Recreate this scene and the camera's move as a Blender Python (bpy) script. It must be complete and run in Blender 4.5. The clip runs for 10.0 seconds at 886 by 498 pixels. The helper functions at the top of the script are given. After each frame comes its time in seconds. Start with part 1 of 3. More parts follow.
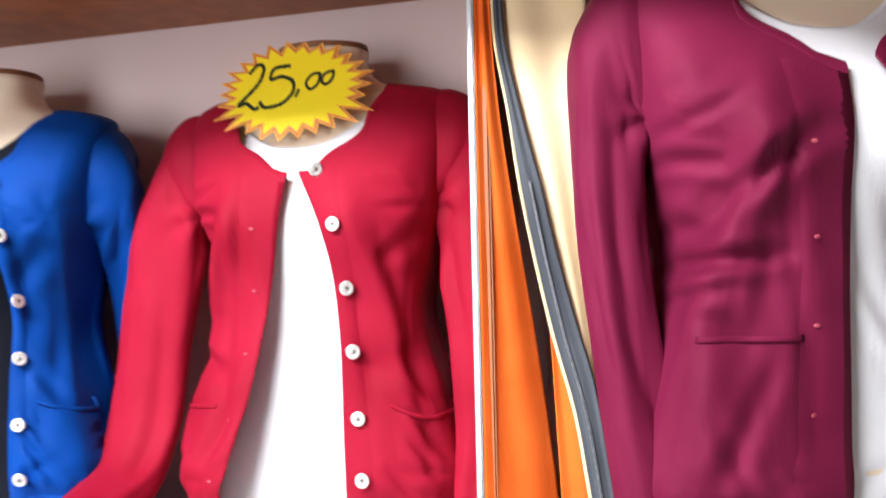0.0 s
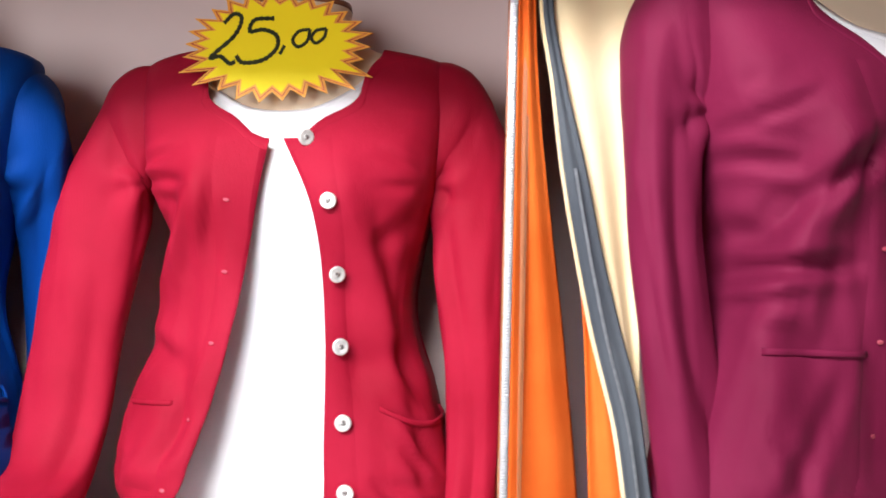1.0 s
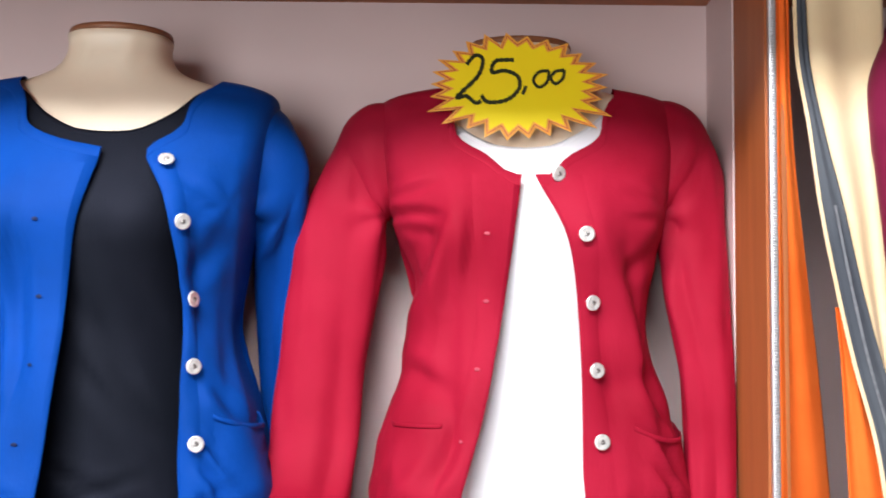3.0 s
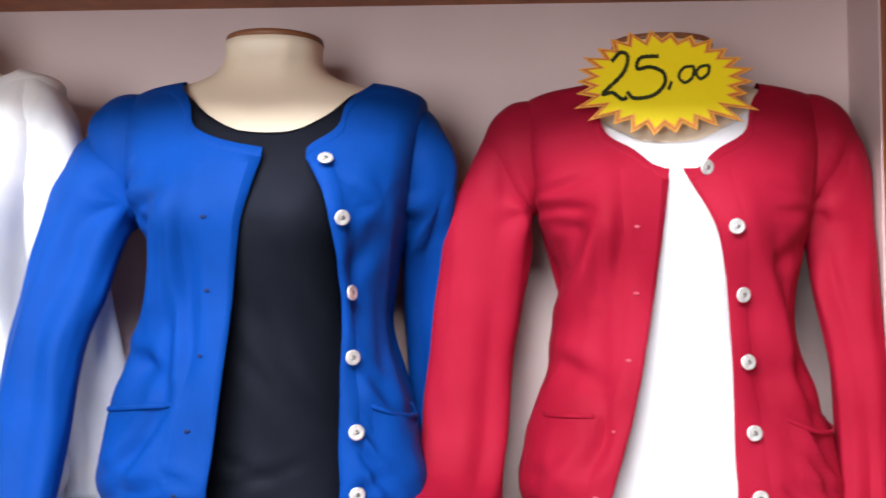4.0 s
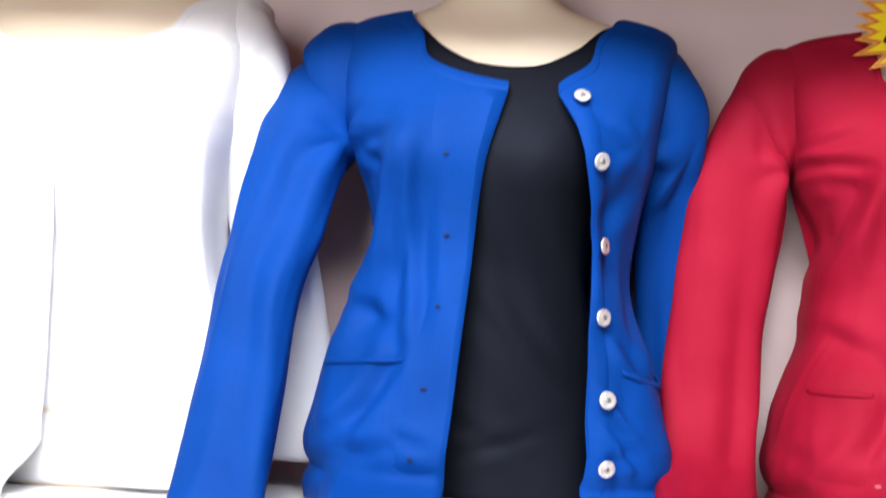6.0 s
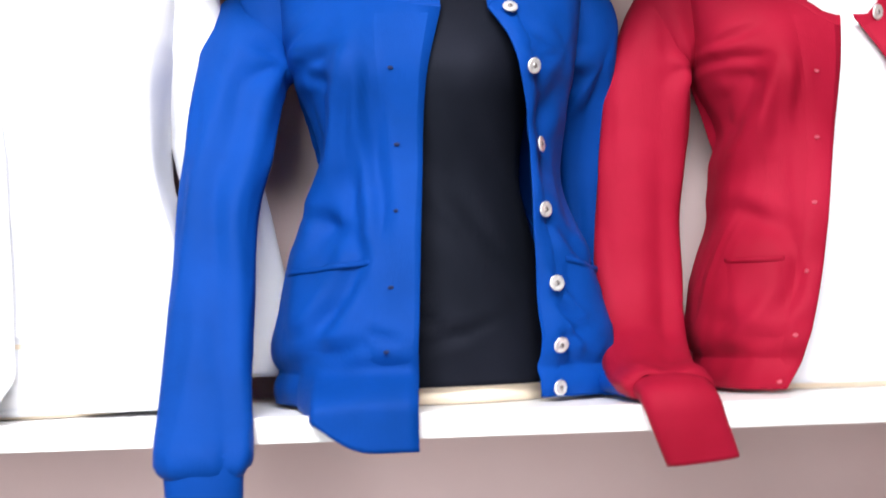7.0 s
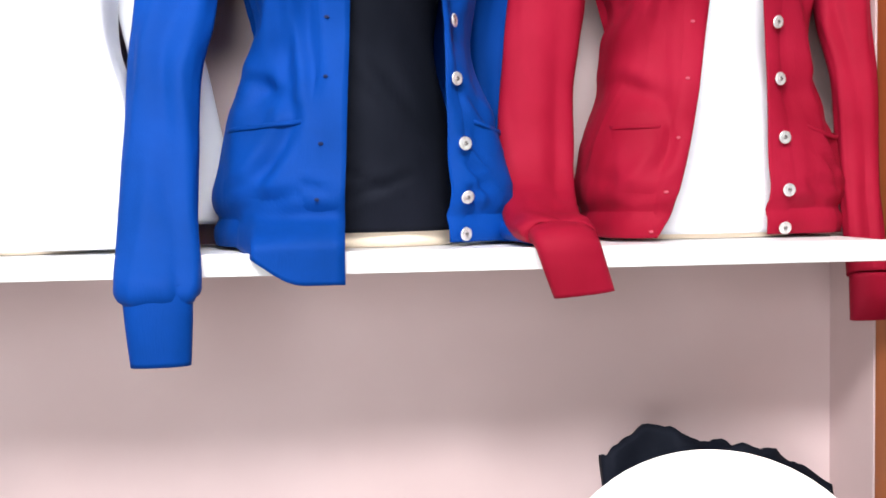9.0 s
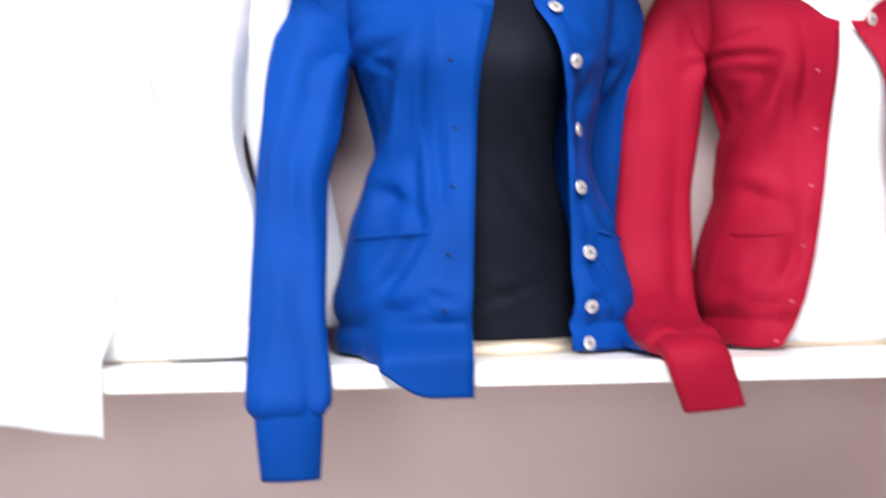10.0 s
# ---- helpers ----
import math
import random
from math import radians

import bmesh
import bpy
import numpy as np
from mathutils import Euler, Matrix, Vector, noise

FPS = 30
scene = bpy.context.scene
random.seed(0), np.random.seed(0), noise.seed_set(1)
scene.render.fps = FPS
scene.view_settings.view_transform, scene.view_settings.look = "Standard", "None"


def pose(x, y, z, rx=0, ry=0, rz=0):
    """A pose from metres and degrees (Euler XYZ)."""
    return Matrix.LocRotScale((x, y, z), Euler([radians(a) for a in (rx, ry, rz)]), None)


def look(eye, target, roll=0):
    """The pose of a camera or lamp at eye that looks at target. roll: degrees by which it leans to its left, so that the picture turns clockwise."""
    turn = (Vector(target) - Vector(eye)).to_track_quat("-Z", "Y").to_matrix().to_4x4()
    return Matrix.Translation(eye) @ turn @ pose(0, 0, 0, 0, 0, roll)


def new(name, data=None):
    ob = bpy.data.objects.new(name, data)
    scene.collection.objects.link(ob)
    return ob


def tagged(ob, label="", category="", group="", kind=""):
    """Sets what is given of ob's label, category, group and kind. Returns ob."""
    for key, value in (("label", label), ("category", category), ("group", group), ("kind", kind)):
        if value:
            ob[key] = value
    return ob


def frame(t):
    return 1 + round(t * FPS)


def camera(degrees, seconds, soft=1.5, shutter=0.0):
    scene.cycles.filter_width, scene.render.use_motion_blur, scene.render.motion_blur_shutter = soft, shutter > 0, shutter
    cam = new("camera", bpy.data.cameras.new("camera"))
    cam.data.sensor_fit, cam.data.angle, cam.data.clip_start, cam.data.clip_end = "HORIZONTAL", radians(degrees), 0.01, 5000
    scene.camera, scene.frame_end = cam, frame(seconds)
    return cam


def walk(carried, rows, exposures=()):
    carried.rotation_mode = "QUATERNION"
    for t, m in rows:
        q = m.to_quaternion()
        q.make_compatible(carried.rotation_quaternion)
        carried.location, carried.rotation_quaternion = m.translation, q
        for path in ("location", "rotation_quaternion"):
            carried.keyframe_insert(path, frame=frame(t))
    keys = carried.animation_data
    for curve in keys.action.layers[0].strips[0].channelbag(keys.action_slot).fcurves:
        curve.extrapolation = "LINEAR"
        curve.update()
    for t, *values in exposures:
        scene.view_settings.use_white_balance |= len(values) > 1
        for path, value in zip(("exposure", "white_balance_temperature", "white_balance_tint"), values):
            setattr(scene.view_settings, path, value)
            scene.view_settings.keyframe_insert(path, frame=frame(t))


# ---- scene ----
cam = camera(44.0, 10.0, soft=1.6, shutter=0.6)
PATH = [
    (0, (-0.021, 0.092, 1.509), (-0.598, 2.001, 1.666), -1.2),
    (0.5, (-0.178, 0.149, 1.467), (-0.501, 2.114, 1.661), -0.1),
    (1, (-0.286, 0.164, 1.501), (-0.445, 2.15, 1.669), 1.6),
    (1.5, (-0.461, 0.117, 1.504), (-0.436, 2.106, 1.709), -0.3),
    (2, (-0.569, 0.112, 1.5), (-0.531, 2.104, 1.679), 0.2),
    (3.3, (-0.634, 0.064, 1.522), (-0.684, 2.056, 1.693), 0.6),
    (3.5, (-0.656, 0.056, 1.513), (-0.724, 2.047, 1.686), 0.3),
    (4, (-0.678, 0.048, 1.502), (-0.865, 2.031, 1.684), 0.8),
    (4.5, (-0.707, 0.056, 1.498), (-0.927, 2.036, 1.675), 0.5),
    (5, (-0.745, 0.079, 1.465), (-1.003, 2.055, 1.628), -0.3),
    (5.5, (-0.835, 0.119, 1.46), (-1.161, 2.078, 1.7), -0.0),
    (5.7, (-0.885, 0.129, 1.506), (-1.149, 2.104, 1.671), 1.4),
    (6, (-0.915, 0.142, 1.455), (-1.144, 2.121, 1.632), 3.7),
    (7.3, (-1.103, 0.038, 1.388), (-0.987, 2.034, 1.448), -2.6),
    (7.5, (-1.147, 0.024, 1.393), (-1.027, 2.02, 1.408), -2.4),
    (8, (-1.151, -0.019, 1.356), (-0.95, 1.969, 1.268), -3.8),
    (8.2, (-1.139, -0.035, 1.371), (-0.921, 1.951, 1.272), -2.2),
    (8.5, (-1.101, -0.069, 1.378), (-0.837, 1.911, 1.269), -0.4),
    (9, (-1.055, -0.1, 1.361), (-0.816, 1.883, 1.253), -0.9),
    (9.5, (-1.073, -0.087, 1.354), (-0.878, 1.904, 1.329), 0.7),
    (10, (-1.152, -0.084, 1.426), (-0.983, 1.909, 1.418), -0.6),
]
walk(cam, [(t, look(eye, target, roll)) for t, eye, target, roll in PATH], [(0.0, 0.45), (1.0, 0.32), (2.0, 0.24), (3.5, 0.14), (6.0, 0.10), (7.5, -0.02), (10.0, -0.06)])

# ---- light ----
world = bpy.data.worlds.new("world")
scene.world = world
world.use_nodes = True
wn = world.node_tree
sky = wn.nodes.new("ShaderNodeTexSky")
sky.sky_type, sky.sun_disc, sky.sun_elevation, sky.sun_rotation = "NISHITA", False, radians(40), radians(200)
wn.nodes["Background"].inputs[1].default_value = 0.1
wn.links.new(sky.outputs[0], wn.nodes["Background"].inputs[0])


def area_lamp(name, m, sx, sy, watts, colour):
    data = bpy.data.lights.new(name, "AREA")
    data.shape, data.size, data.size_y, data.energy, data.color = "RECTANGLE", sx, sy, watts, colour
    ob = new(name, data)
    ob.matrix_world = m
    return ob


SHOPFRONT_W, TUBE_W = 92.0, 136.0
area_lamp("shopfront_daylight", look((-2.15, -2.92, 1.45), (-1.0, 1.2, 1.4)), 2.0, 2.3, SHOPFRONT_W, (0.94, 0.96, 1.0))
area_lamp("ceiling_tube_light", look((-1.2, -0.45, 2.84), (-1.0, 0.9, 1.2)), 1.6, 0.45, TUBE_W, (0.97, 0.97, 1.0))


# ---- materials ----
def mat(name):
    m = bpy.data.materials.new(name)
    m.use_nodes = True
    nt = m.node_tree
    return m, nt, nt.nodes["Principled BSDF"]


def ramp_noise(nt, scale, c1, c2, detail=4, coord="Object", stretch=None, lo=0.35, hi=0.65):
    tc = nt.nodes.new("ShaderNodeTexCoord")
    n = nt.nodes.new("ShaderNodeTexNoise")
    n.inputs["Scale"].default_value, n.inputs["Detail"].default_value = scale, detail
    src = tc.outputs[coord]
    if stretch:
        mp = nt.nodes.new("ShaderNodeMapping")
        mp.inputs["Scale"].default_value = stretch
        nt.links.new(src, mp.inputs[0])
        src = mp.outputs[0]
    nt.links.new(src, n.inputs["Vector"])
    r = nt.nodes.new("ShaderNodeValToRGB")
    r.color_ramp.elements[0].color, r.color_ramp.elements[1].color = (*c1, 1), (*c2, 1)
    r.color_ramp.elements[0].position, r.color_ramp.elements[1].position = lo, hi
    nt.links.new(n.outputs[0], r.inputs[0])
    return r.outputs[0], n.outputs[0]


def add_bump(nt, bsdf, height, strength, dist):
    b = nt.nodes.new("ShaderNodeBump")
    b.inputs["Strength"].default_value, b.inputs["Distance"].default_value = strength, dist
    nt.links.new(height, b.inputs["Height"])
    nt.links.new(b.outputs[0], bsdf.inputs["Normal"])


def cloth(name, c1, c2, rough=0.60, sheen=0.05):
    """Fine jersey knit: soft two-tone mottling and tiny ribs."""
    m, nt, bsdf = mat(name)
    col, _ = ramp_noise(nt, 9.0, c1, c2)
    nt.links.new(col, bsdf.inputs["Base Color"])
    bsdf.inputs["Roughness"].default_value = rough
    bsdf.inputs["Sheen Weight"].default_value = sheen
    bsdf.inputs["Sheen Roughness"].default_value = 0.4
    bsdf.inputs["Sheen Tint"].default_value = (*[min(1, 2.2 * c + 0.05) for c in c2], 1)
    bsdf.inputs["Specular IOR Level"].default_value = 0.20 if max(c2) > 0.05 else 0.12
    top = max(c2)
    bsdf.inputs["Specular Tint"].default_value = (*[0.30 + 0.70 * c / top for c in c2], 1)
    _, fine = ramp_noise(nt, 60.0, (0, 0, 0), (1, 1, 1), 3, stretch=(14, 14, 1.2))
    add_bump(nt, bsdf, fine, 0.25, 0.0012)
    # soft irregular rumpling of worn jersey under the knit
    _, rumple = ramp_noise(nt, 15.0, (0, 0, 0), (1, 1, 1), 5, stretch=(1.0, 1.0, 0.45))
    knit = bsdf.inputs["Normal"].links[0].from_node
    b = nt.nodes.new("ShaderNodeBump")
    b.inputs["Strength"].default_value, b.inputs["Distance"].default_value = 0.35, 0.006
    nt.links.new(rumple, b.inputs["Height"])
    nt.links.new(b.outputs[0], knit.inputs["Normal"])
    return m


def plain(name, c1, c2, rough, scale=5.0, bump=0.0, metal=0.0, stretch=None, bscale=80.0):
    m, nt, bsdf = mat(name)
    col, _ = ramp_noise(nt, scale, c1, c2, stretch=stretch)
    nt.links.new(col, bsdf.inputs["Base Color"])
    bsdf.inputs["Roughness"].default_value, bsdf.inputs["Metallic"].default_value = rough, metal
    if bump:
        _, h = ramp_noise(nt, bscale, (0, 0, 0), (1, 1, 1), stretch=stretch)
        add_bump(nt, bsdf, h, bump, 0.001)
    return m


BLUE = cloth("blue_jersey", (0.001, 0.039, 0.225), (0.002, 0.051, 0.295))
RED = cloth("red_jersey", (0.25, 0.005, 0.020), (0.322, 0.009, 0.031))
MAROON = cloth("maroon_jersey", (0.120, 0.007, 0.031), (0.168, 0.012, 0.046), 0.58, 0.05)
WHITE = cloth("white_jersey", (0.80, 0.80, 0.82), (0.86, 0.86, 0.87))
WHITE_TOP = cloth("white_cotton", (0.82, 0.83, 0.87), (0.87, 0.88, 0.91))
BLACK = cloth("black_cotton", (0.004, 0.005, 0.008), (0.007, 0.008, 0.013), 0.62, 0.0)
SKIN = plain("beige_mannequin", (0.81, 0.67, 0.51), (0.86, 0.73, 0.57), 0.45, 6.0, 0.1)
WOODCAP = plain("brown_neck_cap", (0.20, 0.075, 0.035), (0.28, 0.11, 0.05), 0.45, 9.0)
# Pink in the base colour stands in for light bounced off clothes and wood.
LAMINATE = plain("laminate_pink_bounce", (0.605, 0.462, 0.450), (0.665, 0.520, 0.510), 0.5, 3.0, 0.08)
SHELFWHITE = plain("white_shelf_edge", (0.84, 0.83, 0.82), (0.88, 0.87, 0.86), 0.4, 4.0, 0.05)
WOOD = plain("orange_varnished_wood", (0.30, 0.084, 0.021), (0.39, 0.120, 0.033), 0.5, 3.0, 0.15, 0.0, (10, 10, 1))
ALU = plain("aluminium_edging", (0.62, 0.62, 0.64), (0.74, 0.74, 0.76), 0.45, 20.0, 0.1, 0.9, (1, 1, 0.05))
ORANGE = cloth("orange_twill", (0.74, 0.120, 0.018), (0.84, 0.165, 0.028), 0.6, 0.2)
CREAM = cloth("cream_satin", (0.78, 0.60, 0.36), (0.86, 0.70, 0.46), 0.5, 0.2)
GREY = cloth("charcoal_band", (0.055, 0.062, 0.075), (0.085, 0.095, 0.11), 0.7, 0.2)
ZIPGREY = plain("grey_zip_thread", (0.15, 0.16, 0.18), (0.22, 0.23, 0.25), 0.7, 200.0)
PLASTER = plain("painted_plaster", (0.26, 0.25, 0.24), (0.32, 0.31, 0.29), 0.8, 2.0, 0.2)
FLOORTILE = plain("grey_floor", (0.20, 0.19, 0.18), (0.27, 0.26, 0.25), 0.5, 4.0, 0.1)
YELLOW = plain("yellow_card", (0.95, 0.70, 0.0), (0.96, 0.78, 0.001), 0.6, 6.0, 0.05)
ORANGECARD = plain("orange_card_border", (0.80, 0.33, 0.04), (0.86, 0.42, 0.07), 0.6, 6.0)
REDLINE = plain("red_print", (0.42, 0.045, 0.02), (0.50, 0.06, 0.03), 0.5, 8.0)
INK = plain("marker_ink", (0.030, 0.040, 0.018), (0.055, 0.065, 0.030), 0.5, 20.0)
SILVER = plain("silver_button_metal", (0.62, 0.61, 0.59), (0.90, 0.89, 0.87), 0.28, 160.0, 0.2, 0.5)
NAVY = plain("navy_thread", (0.003, 0.012, 0.07), (0.005, 0.018, 0.10), 0.8)
PINK = plain("pale_pink_thread", (0.45, 0.06, 0.10), (0.60, 0.12, 0.16), 0.8)
PEARL = plain("dark_button_centre", (0.05, 0.04, 0.04), (0.60, 0.56, 0.54), 0.2, 420.0, 0.3)


# ---- mesh helpers ----
def part(name, bm, material, parent=None, label="", smooth=True):
    me = bpy.data.meshes.new(name)
    bm.normal_update()
    bm.to_mesh(me)
    bm.free()
    for p in me.polygons:
        p.use_smooth = smooth
    for m in material if isinstance(material, (list, tuple)) else [material]:
        me.materials.append(m)
    ob = new(name, me)
    if parent:
        ob.parent = parent
    if label:
        ob["label"] = label
    return ob


def box(x0, x1, y0, y1, z0, z1, bevel=0.0):
    bm = bmesh.new()
    bmesh.ops.create_cube(bm, size=1.0)
    for v in bm.verts:
        v.co = ((x0 + x1) / 2 + v.co.x * (x1 - x0), (y0 + y1) / 2 + v.co.y * (y1 - y0), (z0 + z1) / 2 + v.co.z * (z1 - z0))
    if bevel:
        bmesh.ops.bevel(bm, geom=bm.edges[:], offset=bevel, segments=2, affect="EDGES")
    return bm


def grid_mesh(rows, closed=False):
    """A quad sheet from rows of points; closed joins the last column to the first."""
    bm = bmesh.new()
    vs = [[bm.verts.new(p) for p in r] for r in rows]
    n = len(rows[0])
    for a, b in zip(vs, vs[1:]):
        for j in range(n if closed else n - 1):
            k = (j + 1) % n
            bm.faces.new((a[j], a[k], b[k], b[j]))
    return bm


def solid(ob, thick, offset=-1.0):
    md = ob.modifiers.new("thickness", "SOLIDIFY")
    md.thickness, md.offset = thick, offset
    return ob


def smooth_at(x, xs, ys):
    """Smooth interpolation through a short table."""
    x = min(max(x, xs[0]), xs[-1])
    for i in range(len(xs) - 1):
        if x <= xs[i + 1]:
            h = xs[i + 1] - xs[i]
            t = (x - xs[i]) / h
            m0 = (ys[i + 1] - ys[i - 1]) / (xs[i + 1] - xs[i - 1]) if i > 0 else (ys[1] - ys[0]) / h
            m1 = (ys[i + 2] - ys[i]) / (xs[i + 2] - xs[i]) if i + 2 < len(xs) else (ys[-1] - ys[-2]) / h
            return ((2 * t**3 - 3 * t**2 + 1) * ys[i] + (t**3 - 2 * t**2 + t) * h * m0 + (3 * t**2 - 2 * t**3) * ys[i + 1] + (t**3 - t**2) * h * m1)
    return ys[-1]


# ---- the shop ----
SHELF_TOP, SHELF_Y, BACK_Y, PART_X = 1.293, 1.12, 1.40, -0.300


def structure(name, bm, material, label, category=""):
    return tagged(part(name, bm, material, None, label, False), category=category or name.split("_")[0], kind="structure")


structure("floor", box(-4.2, 2.6, -3.1, 1.62, -0.1, 0.0), FLOORTILE, "grey speckled shop floor below the display")
structure("ceiling", box(-4.2, 2.6, -3.1, 1.62, 2.9, 3.0), PLASTER, "plain off-white painted shop ceiling")
structure("wall_north", box(-4.2, 2.6, BACK_Y + 0.1, BACK_Y + 0.22, 0.0, 2.9), PLASTER, "plain painted wall behind the display cabinet")
structure("wall_west", box(-4.2, -4.05, -3.1, BACK_Y + 0.1, 0.0, 2.9), PLASTER, "plain painted side wall of the shop")
structure("wall_east", box(2.45, 2.6, -3.1, BACK_Y + 0.1, 0.0, 2.9), PLASTER, "plain painted side wall of the shop")
shop = structure("wall_south", box(-4.05, -3.2, -3.1, -2.95, 0.0, 2.9), PLASTER, "plain front wall beside the open shopfront")
part("pier", box(-1.1, 2.45, -3.1, -2.95, 0.0, 2.9), PLASTER, shop, "", False)
part("lintel", box(-3.2, -1.1, -3.1, -2.95, 2.65, 2.9), PLASTER, shop, "", False)
BAY_L = -2.35
structure("display_back_panel", box(BAY_L, PART_X - 0.012, BACK_Y, BACK_Y + 0.018, 0.30, 2.02), LAMINATE, "white laminate back panel of the display niche, tinted pink for bounced light", "panel")
structure("display_back_panel_east", box(PART_X + 0.012, 1.6, BACK_Y, BACK_Y + 0.018, 0.30, 2.02), LAMINATE, "white laminate back panel of the neighbouring niche, tinted pink for bounced light", "panel")
divider = structure("partition", box(PART_X - 0.012, PART_X + 0.012, 1.275, BACK_Y + 0.018, 0.0, 2.02, 0.001), LAMINATE, "white laminate partition, tinted pink for bounced light, with a varnished orange wood front post")
part("front_post", box(PART_X - 0.011, PART_X + 0.010, 1.150, 1.2745, 0.0, 2.02, 0.002), WOOD, divider, "orange varnished wood post", False)
strip_ob = part("edging_strip", box(PART_X - 0.009, PART_X - 0.002, 1.142, 1.150, 0.4, 2.0, 0.0015), ALU, divider, "ribbed aluminium edging strip", False)
ribs = bmesh.new()
for i in range(330):
    z = 1.15 + i * 0.0026
    vs = [ribs.verts.new((PART_X - 0.0055 + dx, 1.1405 + dy, z + dz)) for dx, dy, dz in ((-0.0034, 0.0016, 0), (0.0034, 0.0016, 0), (0, 0, 0.0007), (-0.0034, 0.0016, 0.0016), (0.0034, 0.0016, 0.0016))]
    for f in ((0, 1, 2), (1, 4, 2), (4, 3, 2), (3, 0, 2)):
        ribs.faces.new([vs[k] for k in f])
tagged(part("rib_teeth", ribs, ALU, strip_ob, "", False), kind="stuff")
structure("partition_west", box(BAY_L - 0.03, BAY_L, 1.15, BACK_Y + 0.018, 0.0, 2.02), LAMINATE, "white laminate partition at the far end of the niche, tinted pink for bounced light")


def shelf_board(name, x0, x1, top, label, lip_to=None):
    ob = structure(name, box(x0, x1, SHELF_Y + 0.012, BACK_Y, top - 0.022, top, 0.0015), SHELFWHITE, label, "shelf")
    part("front_lip", box(x0, lip_to or x1, SHELF_Y, SHELF_Y + 0.0115, top - 0.024, top + 0.0008, 0.0008), SHELFWHITE, ob, "", False)
    return ob


shelf_board("shelf", BAY_L, PART_X - 0.072, SHELF_TOP, "white shelf board with a thick white front edge", PART_X - 0.012)
shelf_board("shelf_east", PART_X + 0.014, 1.6, SHELF_TOP, "white shelf board of the neighbouring niche")
shelf_board("lower_shelf", BAY_L, PART_X - 0.013, 0.72, "white lower shelf holding folded garments")
structure("top_board", box(BAY_L - 0.03, 1.6, 0.925, BACK_Y + 0.1, 1.937, 1.979, 0.003), WOOD, "orange varnished wooden board over the niche", "board")
structure("display_fascia", box(BAY_L - 0.03, 1.6, 0.905, 0.9245, 1.934, 2.9, 0.003), WOOD, "orange varnished wooden fascia above the niche", "fascia")
structure("base_panel", box(BAY_L, 1.6, 1.20, 1.22, 0.0, 0.69), LAMINATE, "white laminate plinth panel under the shelves, tinted pink for bounced light", "panel")

# ---- torso shape shared by mannequins and clothes ----
TZ = [0.0, 0.06, 0.15, 0.235, 0.30, 0.35, 0.40, 0.44, 0.47, 0.490, 0.504, 0.514, 0.523, 0.533, 0.549, 0.563]
TA = [0.150, 0.150, 0.138, 0.118, 0.126, 0.138, 0.148, 0.160, 0.168, 0.158, 0.126, 0.094, 0.074, 0.063, 0.0565, 0.0575]
CZ = [0.0, 0.06, 0.15, 0.235, 0.30, 0.35, 0.40, 0.44, 0.47, 0.488, 0.498, 0.505, 0.510, 0.514, 0.524]  # cloth, with squarer shoulders
CA = [0.150, 0.150, 0.138, 0.118, 0.126, 0.138, 0.146, 0.152, 0.158, 0.159, 0.152, 0.134, 0.108, 0.086, 0.074]
TF = [0.080, 0.082, 0.082, 0.082, 0.092, 0.098, 0.086, 0.068, 0.057, 0.052, 0.050, 0.050, 0.050, 0.050, 0.048, 0.053]
HANG_Z = [0.0, 0.06, 0.15, 0.235, 0.30, 0.35, 0.40, 0.44, 0.47, 0.49, 0.51, 0.53]
HANG_F = [0.092, 0.100, 0.102, 0.103, 0.107, 0.110, 0.101, 0.083, 0.071, 0.065, 0.063, 0.062]  # cloth hanging straight off the chest


def bust(x, z):
    return 0.016 * sum(math.exp(-(((x - s * 0.072) / 0.048) ** 2) - ((z - 0.345) / 0.05) ** 2) for s in (-1, 1))


def torso_point(th, z, grow=0.0, ga=0.0, e=0.86, hang=None, slim=0.0, widths=(TZ, TA)):
    """A point of the torso at angle th (0 image right, -90 degrees front) and height z, grown outwards."""
    a, f = smooth_at(z, *widths) + grow + ga, smooth_at(z, TZ, TF) + grow
    a *= 1 - slim * max(0.0, min(1.0, (0.43 - z) / 0.07))
    c, s = math.cos(th), math.sin(th)
    x = a * math.copysign(abs(c) ** e, c)
    if hang is not None and s < 0:
        f = smooth_at(z, HANG_Z, HANG_F) + hang
    y = f * math.copysign(abs(s) ** e, s)
    if s < 0:
        y -= bust(x, z) * min(1, -s * 1.5)
    t = max(0.0, min(1.0, (z - 0.47) / 0.06))
    return Vector((x, y + 0.018 * t * t * (3 - 2 * t), z))


def front_angle(x, z, grow, ga=0.0, e=0.86):
    """The angle at which the front of the torso lies at x."""
    a = smooth_at(z, TZ, TA) + grow + ga
    c = max(-0.999, min(0.999, x / a))
    return -math.acos(math.copysign(abs(c) ** (1 / e), c))


